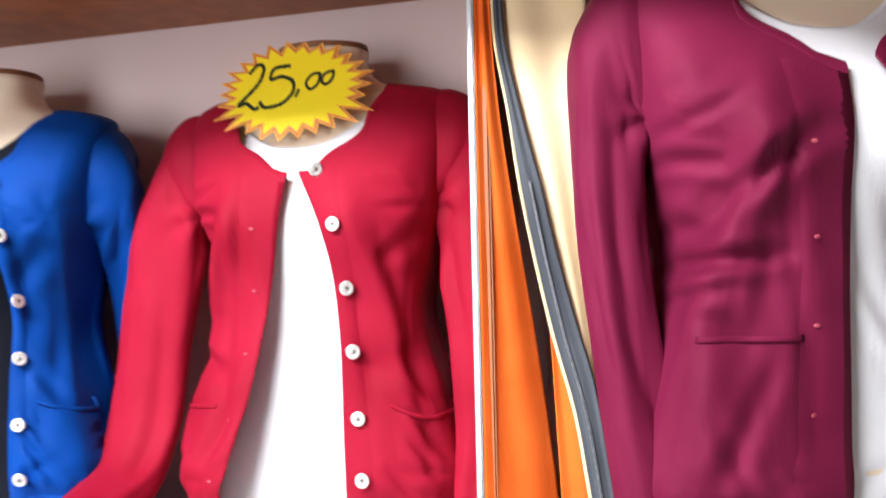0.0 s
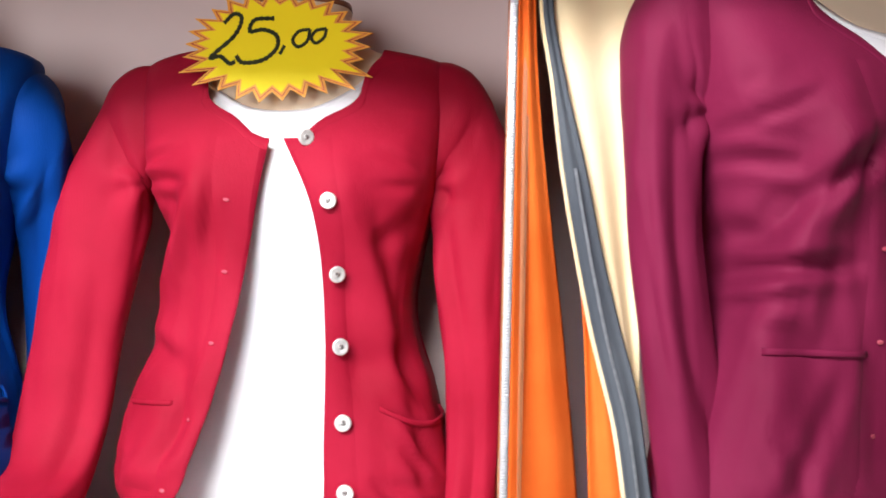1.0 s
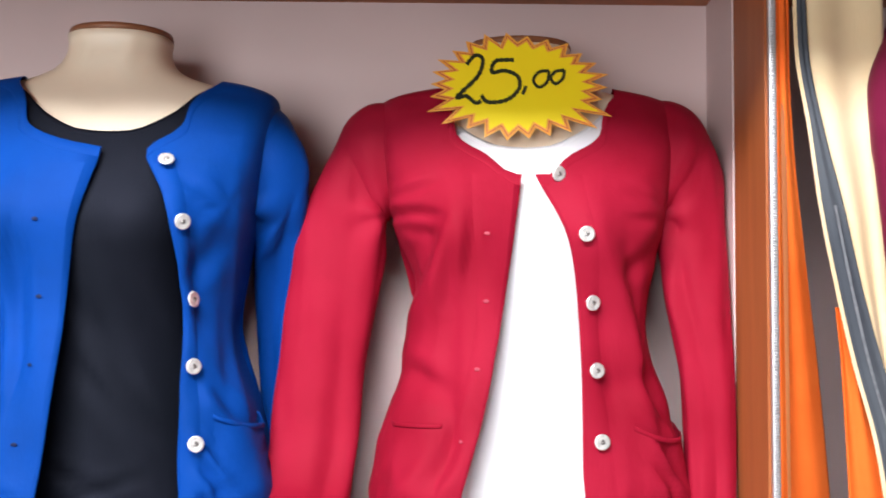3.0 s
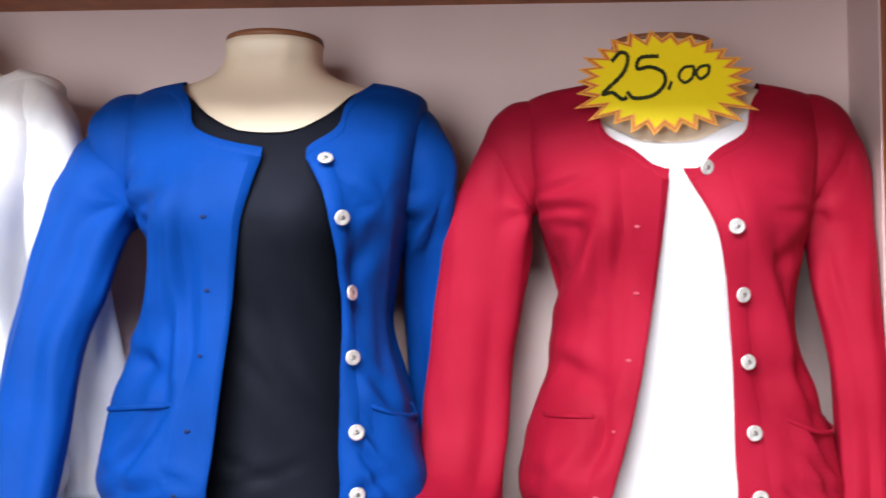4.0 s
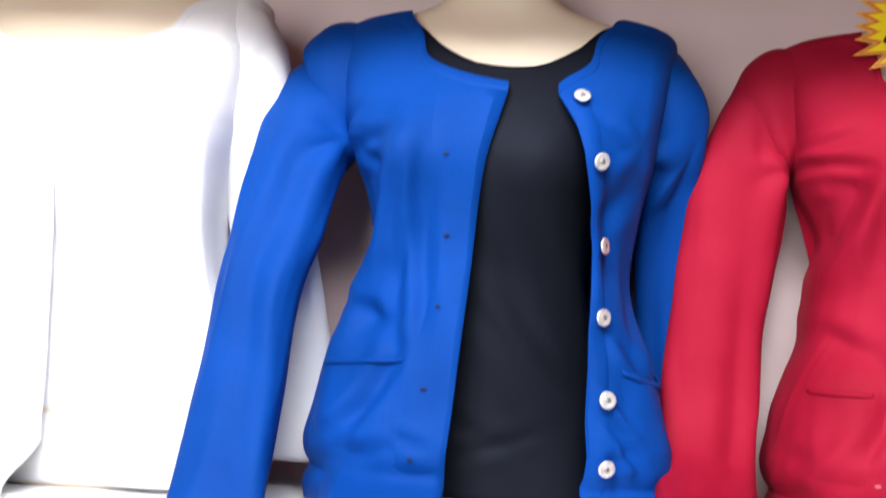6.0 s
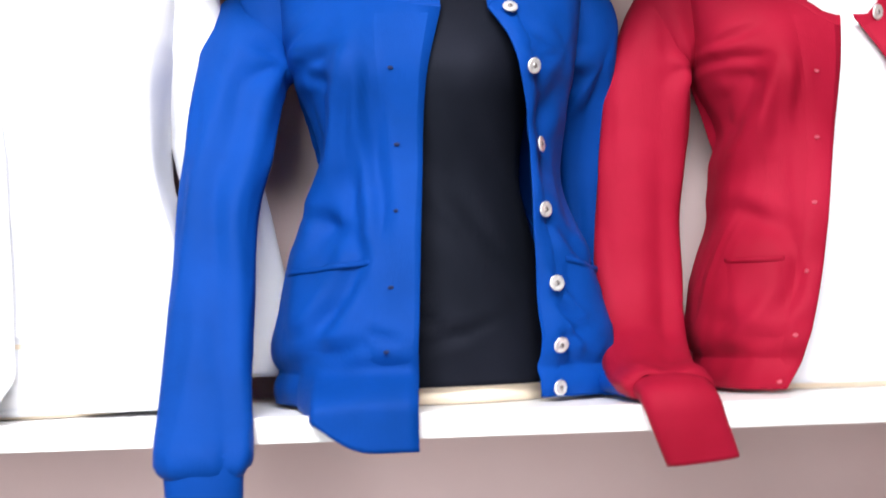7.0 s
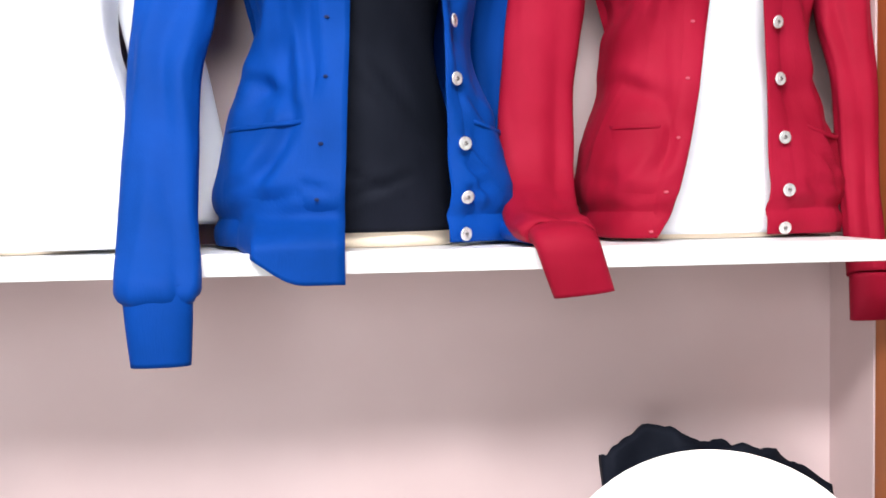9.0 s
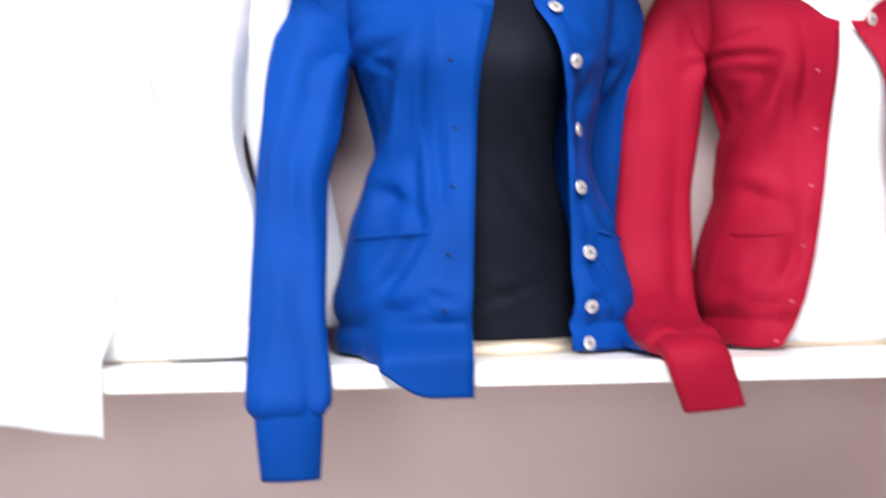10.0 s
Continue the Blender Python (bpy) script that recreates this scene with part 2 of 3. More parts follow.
def mannequin(place, label):
    zs = [i * 0.563 / 70 for i in range(71)]
    rows = [[torso_point(math.tau * j / 56, z, slim=0.17) for j in range(56)] for z in zs]
    for r in rows:
        for p in r:
            if p.y < 0:
                p.y += 0.004 * math.exp(-(((abs(p.x) - 0.012) / 0.010) ** 2) - ((p.z - 0.492) / 0.018) ** 2)
                p.y -= 0.0035 * math.exp(-(((abs(p.x) - 0.014 - 0.22 * max(0.0, p.z - 0.49)) / 0.006) ** 2) - ((p.z - 0.53) / 0.028) ** 2)
                p.y += 0.004 * math.exp(-((p.x / 0.007) ** 2) - ((p.z - 0.478) / 0.010) ** 2)
    bm = grid_mesh(rows, True)
    bm.faces.ensure_lookup_table()
    n = len(bm.faces)
    bmesh.ops.holes_fill(bm, edges=[e for e in bm.edges if e.is_boundary], sides=0)
    cap = bmesh.ops.create_cone(bm, cap_ends=True, segments=40, radius1=0.0585, radius2=0.057, depth=0.007, matrix=Matrix.Translation((0, 0.018, 0.567)) @ Matrix.Diagonal((1, 0.93, 1, 1)))
    for v in cap["verts"]:
        for f in v.link_faces:
            f.material_index = 1
    ob = part("mannequin", bm, [SKIN, WOODCAP])
    ob.matrix_world = place
    return tagged(ob, label, "mannequin", "mannequins on the shelf")


def crease(x, z, lines):
    """Sharp valleys with soft shoulders along the crease lines."""
    out = 0.0
    for x0, z0, x1, z1, w, d in lines:
        if abs(z - 0.5 * (z0 + z1)) > 0.5 * abs(z1 - z0) + 0.05:
            continue
        dx, dz = x1 - x0, z1 - z0
        t = max(0.0, min(1.0, ((x - x0) * dx + (z - z0) * dz) / (dx * dx + dz * dz)))
        r = math.hypot(x - x0 - t * dx, z - z0 - t * dz) / w
        if r < 4:
            out += d * (1 - 0.75 * abs(2 * t - 1) ** 2) * (0.55 * math.exp(-((r - 1.8) ** 2)) - math.exp(-r * r))
    return out


SHIRT_CREASES = [(-0.01, 0.28, 0.085, 0.13, 0.010, 0.0035), (0.0, 0.20, 0.09, 0.10, 0.008, 0.0030), (-0.02, 0.055, 0.07, 0.085, 0.006, 0.0030), (-0.04, 0.10, 0.06, 0.055, 0.007, 0.0028), (0.02, 0.33, 0.09, 0.22, 0.010, 0.0025)]


def undershirt(place, material, label, neck_front=0.443, bottom=0.018, shift=0.0, scoop=1.0):
    """A close-fitting crew-neck top on the torso."""
    cols, n = [], 96
    for j in range(n):
        th = math.tau * j / n
        s, c = math.sin(th), abs(math.cos(th) - shift) / scoop
        top = smooth_at(c, [0, 0.15, 0.34, 0.48, 0.62, 0.8, 1.0], [neck_front, neck_front + 0.004, neck_front + 0.024, neck_front + 0.045, 0.494, 0.496, 0.496]) if s < 0 else smooth_at(c, [0, 0.6, 1], [0.500, 0.500, 0.496])
        col = []
        for i in range(64):
            z = bottom + (top - bottom) * i / 63
            p = torso_point(th, z, 0.0035, slim=0.17)
            w = max(0, 1 - z / 0.36)
            p += Vector((p.x, p.y, 0)).normalized() * (0.0018 * w * math.sin(7 * th + 20 * z) + 0.0025 * (noise.noise(Vector((5 * p.x + place.translation.x * 9, 4 * p.y, 7 * z))) if z < 0.33 else 0))
            if s < 0:
                p.y -= crease(p.x, z, SHIRT_CREASES)
            col.append(p)
        cols.append(col)
    rows = [[cols[j][i] for j in range(n)] for i in range(64)]
    ob = part("t_shirt", grid_mesh(rows, True), material)
    solid(ob, 0.0018, 1.0)
    # neck binding
    ob.matrix_world = place
    rim = [rows[63][j] for j in range(n)]
    bm = bmesh.new()
    ring = []
    for j in range(n):
        p = rim[j]
        out = Vector((p.x, p.y, 0)).normalized()
        ring.append([p + out * (0.0028 + 0.0016 * math.cos(k)) + Vector((0, 0, -0.004 + 0.0052 * math.sin(k))) for k in (0, 1.57, 3.14, 4.71)])
    vs = [[bm.verts.new(q) for q in r] for r in ring]
    for j in range(n):
        for k in range(4):
            bm.faces.new((vs[j][k], vs[(j + 1) % n][k], vs[(j + 1) % n][(k + 1) % 4], vs[j][(k + 1) % 4]))
    part("neck_binding", bm, material, ob)
    return tagged(ob, label, "t-shirt", "tops under the cardigans")


def lathe(profile, seg):
    rows = [[(r * math.cos(math.tau * j / seg), r * math.sin(math.tau * j / seg), z) for j in range(seg)] for r, z in profile]
    bm = grid_mesh(rows, True)
    bmesh.ops.holes_fill(bm, edges=[e for e in bm.edges if e.is_boundary], sides=0)
    return bm


def keep_mesh(bm, name, material):
    me = bpy.data.meshes.new(name)
    bm.normal_update()
    bm.to_mesh(me)
    bm.free()
    for p in me.polygons:
        p.use_smooth = True
    me.materials.append(material)
    return me


RIM_MESH = keep_mesh(lathe([(0.0, 0.0), (0.0088, 0.0), (0.0097, 0.0008), (0.0094, 0.0019), (0.0082, 0.0026), (0.0062, 0.0022), (0.0036, 0.0019), (0.0, 0.0019)], 24), "button", SILVER)
for v in RIM_MESH.vertices:
    a = math.atan2(v.co.y, v.co.x)
    if 0.0055 < math.hypot(v.co.x, v.co.y) < 0.0095 and v.co.z > 0.0015:
        v.co.z += 0.0005 * math.cos(12 * a)
gem = bmesh.new()
bmesh.ops.create_icosphere(gem, subdivisions=1, radius=0.0038)
for v in gem.verts:
    v.co.z = max(0, v.co.z) * 0.45 + 0.0017
GEM_MESH = keep_mesh(gem, "button_centre", PEARL)
for me in (RIM_MESH, GEM_MESH):
    me.transform(Matrix.Diagonal((0.86, 0.86, 1, 1)))
for p in GEM_MESH.polygons:
    p.use_smooth = False


def armpit_folds(x, z, ax, az):
    """Short creases that radiate from the armpit."""
    dx, dz = abs(x) - ax, z - az
    r = math.hypot(dx, dz)
    fan = math.atan2(dz, dx + 1e-6)
    return math.exp(-((r / 0.040) ** 2)) * min(1.0, r / 0.02) * math.sin(5.5 * fan + 1.2 * math.sin(40 * r))


def tube(path, n=12, seg=64, wrinkle=0.0030, seed=0.0):
    """A cloth tube through stations (outer x, z, inner x, z, y, half depth), each ring square to its run."""
    ts = list(range(len(path)))
    side = -1 if path[0][0] < 0 else 1

    def station(u):
        xo, zo, xi, zi, y, d = (smooth_at(u, ts, [p[c] for p in path]) for c in range(6))
        return Vector(((xo + xi) / 2, y, (zo + zi) / 2)), Vector(((xo - xi) / 2, 0, (zo - zi) / 2)), d

    rows = []
    last = len(path) - 1
    for i in range(n * last + 1):
        u = i / n
        c, w, d = station(u)
        d *= 1 - 0.40 * min(1.0, max(0.0, u - 2.0) / 4.0) * max(0.0, min(1.0, (d - 0.018) / 0.012))
        run = station(min(last, u + 0.2))[0] - station(max(0, u - 0.2))[0]
        deep = run.cross(w).normalized() * side
        wide = w.normalized()
        row = []
        start, loose = min(1.0, u / 3.0), min(1.0, max(0.0, u - 2.0) / 2.0)
        for j in range(seg):
            a = math.tau * j / seg
            ca, sa = math.cos(a), math.sin(a)
            q = c + w * math.copysign(abs(ca) ** 0.92, ca) + deep * d * math.copysign(abs(sa) ** 0.78, sa)
            out = (wide * ca + deep * sa).normalized()
            long_fold = 0.75 - 2.4 * abs(noise.noise(Vector((1.3 * ca + seed, 1.3 * sa, 0.30 * u))))
            slant = noise.noise(Vector((2.1 * ca + 0.9 * u, 2.1 * sa - 0.7 * u, 0.8 * u + seed)))
            turn = (a - 1.85 - 0.30 * math.sin(0.8 * u + seed) + math.pi) % math.tau - math.pi
            gully = 0.8 * math.exp(-(((turn - 0.60) / 0.32) ** 2)) + 0.6 * math.exp(-(((turn + 0.62) / 0.34) ** 2)) - 1.3 * math.exp(-((turn / 0.30) ** 2))
            f = wrinkle * (0.8 * loose * long_fold + 0.7 * start * slant + 1.0 * loose * gully)
            if u < 6:
                f += 1.5 * wrinkle * armpit_folds(q.x, q.z, 0.150, 0.366) * start
            row.append(q + out * f)
        rows.append(row)
    bm = grid_mesh(rows, True)
    bmesh.ops.recalc_face_normals(bm, faces=bm.faces[:])
    return bm


CREASES = [
    # x0, z0, x1, z1, width, depth: seen on the front, image-left panel first
    (-0.075, 0.345, -0.088, 0.270, 0.006, 0.0085), (-0.050, 0.350, -0.054, 0.290, 0.005, 0.0070), (-0.065, 0.150, -0.115, 0.058, 0.008, 0.0090), (-0.032, 0.200, -0.037, 0.060, 0.007, 0.0050), (-0.055, 0.088, -0.030, 0.056, 0.005, 0.0070),
    (0.118, 0.140, 0.168, 0.078, 0.005, 0.0085), (0.122, 0.106, 0.168, 0.052, 0.005, 0.0085), (0.114, 0.076, 0.152, 0.036, 0.004, 0.0065), (0.128, 0.190, 0.172, 0.132, 0.006, 0.0080),
    (-0.155, 0.372, -0.100, 0.402, 0.006, 0.0045), (-0.158, 0.358, -0.088, 0.366, 0.006, 0.0050), (-0.155, 0.345, -0.095, 0.325, 0.007, 0.0050),
    (-0.150, 0.330, -0.118, 0.270, 0.009, 0.0050), (-0.078, 0.320, -0.066, 0.120, 0.011, 0.0065), (-0.048, 0.330, -0.040, 0.060, 0.009, 0.0045),
    (-0.100, 0.290, -0.118, 0.150, 0.010, 0.0055), (-0.140, 0.205, -0.080, 0.172, 0.009, 0.0055), (-0.145, 0.060, -0.075, 0.122, 0.008, 0.0045),
    (-0.140, 0.045, -0.040, 0.070, 0.007, 0.0045), (-0.150, 0.090, -0.095, 0.050, 0.007, 0.0035), (-0.080, 0.145, -0.074, 0.100, 0.006, 0.0040),
    (0.155, 0.372, 0.105, 0.400, 0.006, 0.0040), (0.158, 0.355, 0.100, 0.360, 0.006, 0.0045), (0.150, 0.335, 0.115, 0.290, 0.008, 0.0050),
    (0.120, 0.330, 0.135, 0.150, 0.009, 0.0055), (0.145, 0.250, 0.150, 0.080, 0.010, 0.0055), (0.125, 0.155, 0.160, 0.085, 0.007, 0.0050),
    (0.125, 0.110, 0.165, 0.045, 0.007, 0.0050), (0.115, 0.060, 0.160, 0.070, 0.006, 0.0040),
]


def cardigan(place, material, thread, label, open_l, open_r, sleeves, pockets, buttons, hem, seed, ga_l=-0.004, ga_r=0.014, flare=(0.5, 1.0), neck=0.06, fold=1.0, hang=True, front=0.0, scoop=1.0, extra=(), swing=0.0):
    """An open cardigan on the torso. open_l, open_r: front edges as (height, x) tables; sleeves: stations of the two tubes and the length of the cuff."""
    base = new("cardigan")
    base.matrix_world = place
    lz, lx = [p[0] for p in open_l], [p[1] for p in open_l]
    rz, rx = [p[0] for p in open_r], [p[1] for p in open_r]
    G, E = 0.012, 0.58
    rng = random.Random(int(seed * 10))
    lines = [(a + rng.uniform(-0.010, 0.010), b + rng.uniform(-0.012, 0.012), c + rng.uniform(-0.010, 0.010), d + rng.uniform(-0.012, 0.012), w * rng.uniform(0.85, 1.25), h * rng.uniform(0.7, 1.35)) for a, b, c, d, w, h in CREASES] + list(extra)
    n, m = 230, 130

    def widen(x, z):
        k = max(0.0, min(1.0, 1 - z / 0.38)) ** 1.3
        return (ga_r + flare[1] * 0.020 * k) if x > 0 else (ga_l + flare[0] * 0.020 * k - 0.008 * fold * math.exp(-(((z - 0.235) / 0.075) ** 2)))

    def angles(z):
        l = front_angle(smooth_at(z, lz, lx), z, G, 0, E)
        r = front_angle(smooth_at(z, rz, rx), z, G, 0, E)
        return l, r

    def top_of(th):
        s, c = math.sin(th), math.cos(th) - neck
        c = abs(c) / (1 - math.copysign(neck, c)) / scoop
        if s < 0:
            return smooth_at(c, [0.0, 0.03, 0.10, 0.20, 0.316, 0.40, 0.55, 0.75, 1.0], [0.400, 0.404, 0.424, 0.437, 0.452, 0.477, 0.500, 0.509, 0.513])
        return 0.513

    def at(u, z, lift=0.0):
        """A point on the cloth: u runs from the one front edge round the back to the other."""
        l, r = angles(z)
        th = l - u * (math.tau - (r - l))
        grow = G
        ee = E if math.sin(th) < 0 else 0.80
        if z > 0.44:
            ee += (0.86 - ee) * min(1.0, (z - 0.44) / 0.05)
        p = torso_point(th, z, grow, 0.0, ee, front, 0.0, (CZ, CA))
        wx = widen(p.x, z) * min(1.0, min(u, 1 - u) / 0.12)
        p.x += wx if p.x > 0 else -wx
        out = Vector((p.x, p.y * 1.6, 0)).normalized()
        low = max(0.0, min(1.0, (0.40 - z) / 0.34))
        edge = min(1.0, min(u, 1 - u) / 0.04)
        f = 0.0008 * low * math.sin(60 * u * (1 + 0.10 * math.sin(seed)) + 4.5 * z + seed + 2.2 * noise.noise(Vector((u * 7, z * 5, seed)))) * (0.3 + 0.7 * edge)
        f += 0.0022 * low * noise.noise(Vector((u * 22, z * 5.0 + u * 12, seed * 3)))
        f += 0.0007 * (1 - abs(noise.noise(Vector((u * 30 + z * 9, z * 4 - u * 10, seed + 5)))) * 3) * min(1, low * 2)
        facing = max(0.0, min(1.0, (-p.y - 0.02) / 0.06))
        if p.y < 0.02 and z < 0.345:
            side = -1 if p.x < 0.02 else 1
            fan = math.atan2(p.x - side * 0.080, 0.43 - z) * 15 + 1.3 * noise.noise(Vector((p.x * 5, z * 4, seed))) + seed
            f += 0.0022 * min(1.0, (0.345 - z) / 0.09) * (math.sqrt(math.sin(fan) ** 2 + 0.03) - 0.62) * (0.4 + 0.6 * edge) * facing
        if p.y < 0.02:
            f += 0.62 * crease(p.x, z, lines) * (0.25 + 0.75 * facing)
        if p.y < 0.02:
            # broad drag fold running from the bust down to the side of the hem
            side = -1 if p.x < 0.02 else 1
            t = max(0.0, min(1.0, (0.39 - z) / 0.27))
            off = abs(p.x) - (0.066 + 0.072 * t + 0.006 * math.sin(9 * t + seed))
            f += 0.0125 * math.sin(math.pi * min(1.0, max(0.0, (0.42 - z) / 0.36))) * (math.exp(-((off / 0.017) ** 2)) - 0.45 * math.exp(-(((off - 0.036) / 0.020) ** 2)) - 0.30 * math.exp(-(((off + 0.034) / 0.018) ** 2))) * (1.0 if side < 0 else 0.6) * edge
            # the cloth falls back outside that fold, and swells again over the hip
            s_out = max(0.0, min(1.0, (off - 0.004) / 0.034))
            window = max(0.0, min(1.0, (z - 0.165) / 0.045)) * max(0.0, min(1.0, (0.375 - z) / 0.05))
            f -= (0.017 if side < 0 else 0.003) * (0.25 + 0.75 * facing) * s_out * s_out * (3 - 2 * s_out) * window * edge
            f += 0.0085 * math.exp(-(((z - 0.095) / 0.040) ** 2) - ((abs(p.x) - 0.115) / 0.045) ** 2) * edge
            f -= 0.0100 * math.exp(-(((z - 0.182) / 0.020) ** 2) - ((abs(p.x) - 0.105) / 0.030) ** 2) * edge
        f = max(f * fold, -0.0165)
        q = Vector((p.x, p.y, z))
        f += 0.0014 * armpit_folds(p.x, z, 0.150, 0.368) * min(1.0, max(0.0, 0.16 - abs(p.x)) / 0.02 + 0.4)
        if u < 0.2:
            k = max(0.0, min(1.0, 1 - z / 0.34)) * (1 - u / 0.2)
            q.y -= swing * k * k * (3 - 2 * k)
        hemin = math.exp(-((z - 0.036) / 0.008) ** 2) * 0.0055 - 0.005 * math.exp(-((z - 0.065) / 0.022) ** 2)
        return q + out * (f - hemin + lift)

    us = [j / n for j in range(n + 1)]
    us = [0.5 - 0.5 * math.copysign(abs(1 - 2 * u) ** 1.15, 1 - 2 * u) for u in us]

    def column_top(u):
        z = 0.43
        l, r = angles(z)
        return top_of(l - u * (math.tau - (r - l)))

    def hem_of(u):
        l, r = angles(0.1)
        return hem(torso_point(l - u * (math.tau - (r - l)), 0.1).x, u)

    rows = [[at(u, hem_of(u) + (column_top(u) - hem_of(u)) * (1 - (1 - i / m) ** 1.5)) for u in us] for i in range(m + 1)]
    over = SHELF_Y - 0.014 - place.translation.y
    for j, u in enumerate(us):
        if hang and hem_of(u) < 0.003 and rows[0][j].y < 0:
            k = min(1.0, (0.004 - hem_of(u)) / 0.012)
            for row in rows:
                t = max(0.0, min(1.0, (0.050 - row[j].z) / 0.046))
                row[j].y += (over - row[j].y) * k * t * t * (3 - 2 * t)
    body = part("body", grid_mesh(rows), material, base)
    solid(body, 0.0022, 1.0)

    def band(name, us_zs, lift, cross=5):
        pts = []
        for u, z, du, dz in us_zs:
            pts.append([at(u + du * k / cross, z + dz * k / cross, -0.0008 + (lift + 0.0016) * math.sin(math.pi * k / cross) ** 0.5) for k in range(cross + 1)])
        ob = part(name, grid_mesh(pts), material, base)
        return ob

    lh, rh = hem_of(0.0), hem_of(1.0)
    PW = 0.030
    band("placket", [(0.0, max(0.012, lh) + (0.404 - max(0.012, lh)) * i / 60, PW, 0) for i in range(61)], 0.0010)
    band("placket", [(1.0 - PW, max(0.012, rh) + (0.404 - max(0.012, rh)) * i / 60, PW, 0) for i in range(61)], 0.0010)
    band("neckband", [(u, column_top(u) - 0.0125, 0, 0.0132) for u in us], 0.0003, 6)
    band("hem_band", [(u, max(hem_of(u), 0.002), 0, 0.034) for u in us[2:-2]], 0.0014, 5)

    # pockets: a patch with a turned, slightly gaping top edge
    for x0, x1, z0, z1, sag in pockets:
        rows = []
        for i in range(13):
            v = i / 12
            row = []
            for j in range(21):
                w = j / 20
                zz = z0 + (z1 - z0) * v - sag * v * math.sin(math.pi * min(1, w * 1.1)) + (0.008 * v * (w - 1) if x0 < 0 and material is BLUE else 0)
                x = x0 + (x1 - x0) * w
                l, r = angles(zz)
                th = front_angle(x, zz, G, 0, E)
                u = (l - th) / (math.tau - (r - l))
                if u < 0:
                    u += math.tau / (math.tau - (r - l))
                row.append(at(u, zz, -0.0008 + 0.0026 * min(1.0, 6 * min(w, 1 - w)) * min(1.0, 6 * v) + 0.0045 * v**6 * math.sin(math.pi * w)))
            rows.append(row)
        pk = part("pocket", grid_mesh(rows), material, base)
        lip = part("pocket_edge", grid_mesh([[p + Vector((0, -0.0009 - 0.0009 * math.sin(math.pi * k / 3), -0.0050 + 0.0050 * k / 3)) for p in rows[-1]] for k in range(4)]), material, pk)
        solid(lip, 0.0010, 1.0)

    # sleeves with turned cuffs
    for stations, cuff in sleeves:
        sl = part("sleeve", tube(stations, seed=seed + stations[0][0] * 10), material, base)
        solid(sl, 0.002, 1.0)
        if cuff:
            cf = part("cuff", tube(cuff, 8, 48, 0.0006, seed), material, sl)
            solid(cf, 0.0024, 1.0)

    # buttonholes on the other front edge
    for z, dx in buttons[1:]:
        p, q = at(PW * 0.5, z, 0.0034), at(PW * 0.5 + 0.01, z, 0.0034)
        side = (q - p).normalized()
        bm = lathe([(0.0, 0.0), (0.0028, 0.0), (0.0031, 0.0003), (0.0026, 0.0006), (0.0, 0.0005)], 12)
        for v in bm.verts:
            v.co = p + side * v.co.x + Vector((0, -v.co.z, 0)) + Vector((0, 0, v.co.y * 0.6))
        part("buttonhole", bm, thread, base)

    # buttons down the one front edge; the red collar button has tipped over
    tilts = random.Random(int(seed * 100))
    for k, (z, dx) in enumerate(buttons):
        u = 1.0 - PW * 0.5
        p, q = at(u, z, 0.007), at(u - 0.01, z, 0.007)
        side = (p - q).normalized()
        up = (at(u, z + 0.008, 0.007) - p).normalized()
        nrm = side.cross(up).normalized()
        if nrm.y > 0:
            nrm = -nrm
        up = nrm.cross(side).normalized()
        b = new("button", RIM_MESH)
        b.parent = base
        rot = Matrix((side, up, nrm)).transposed().to_4x4()
        if rot.determinant() < 0:
            rot = Matrix((-side, up, nrm)).transposed().to_4x4()
        b.matrix_basis = Matrix.Translation(p + side * dx) @ rot @ pose(0, 0, 0, tilts.uniform(-9, 9) - (52 if material is RED and k == 0 else 0), tilts.uniform(-9, 9), tilts.uniform(0, 90))
        b["label"] = "silver rimmed button"
        g = new("button_centre", GEM_MESH)
        g.parent = b
    return tagged(base, label, "cardigan", "cardigans on mannequins")


def shoulder(side, dz=0.0, y=0.0, k=1.0):
    """The first stations of a set-in sleeve, from the armhole over the round of the shoulder."""
    rings = ((0.136, 0.496, 0.122, 0.372, 0.046), (0.170, 0.497, 0.139, 0.372, 0.050), (0.196, 0.482, 0.148, 0.366, 0.052), (0.214, 0.453, 0.152, 0.355, 0.051))
    return [(side * (xi + (xo - xi) * k), zo + dz, side * xi, zi, y, d * k) for xo, zo, xi, zi, d in rings]


def stand(x, y, turn=0.0, lean=0.0):
    return pose(x, y, SHELF_TOP + 0.001, lean, 0, turn)


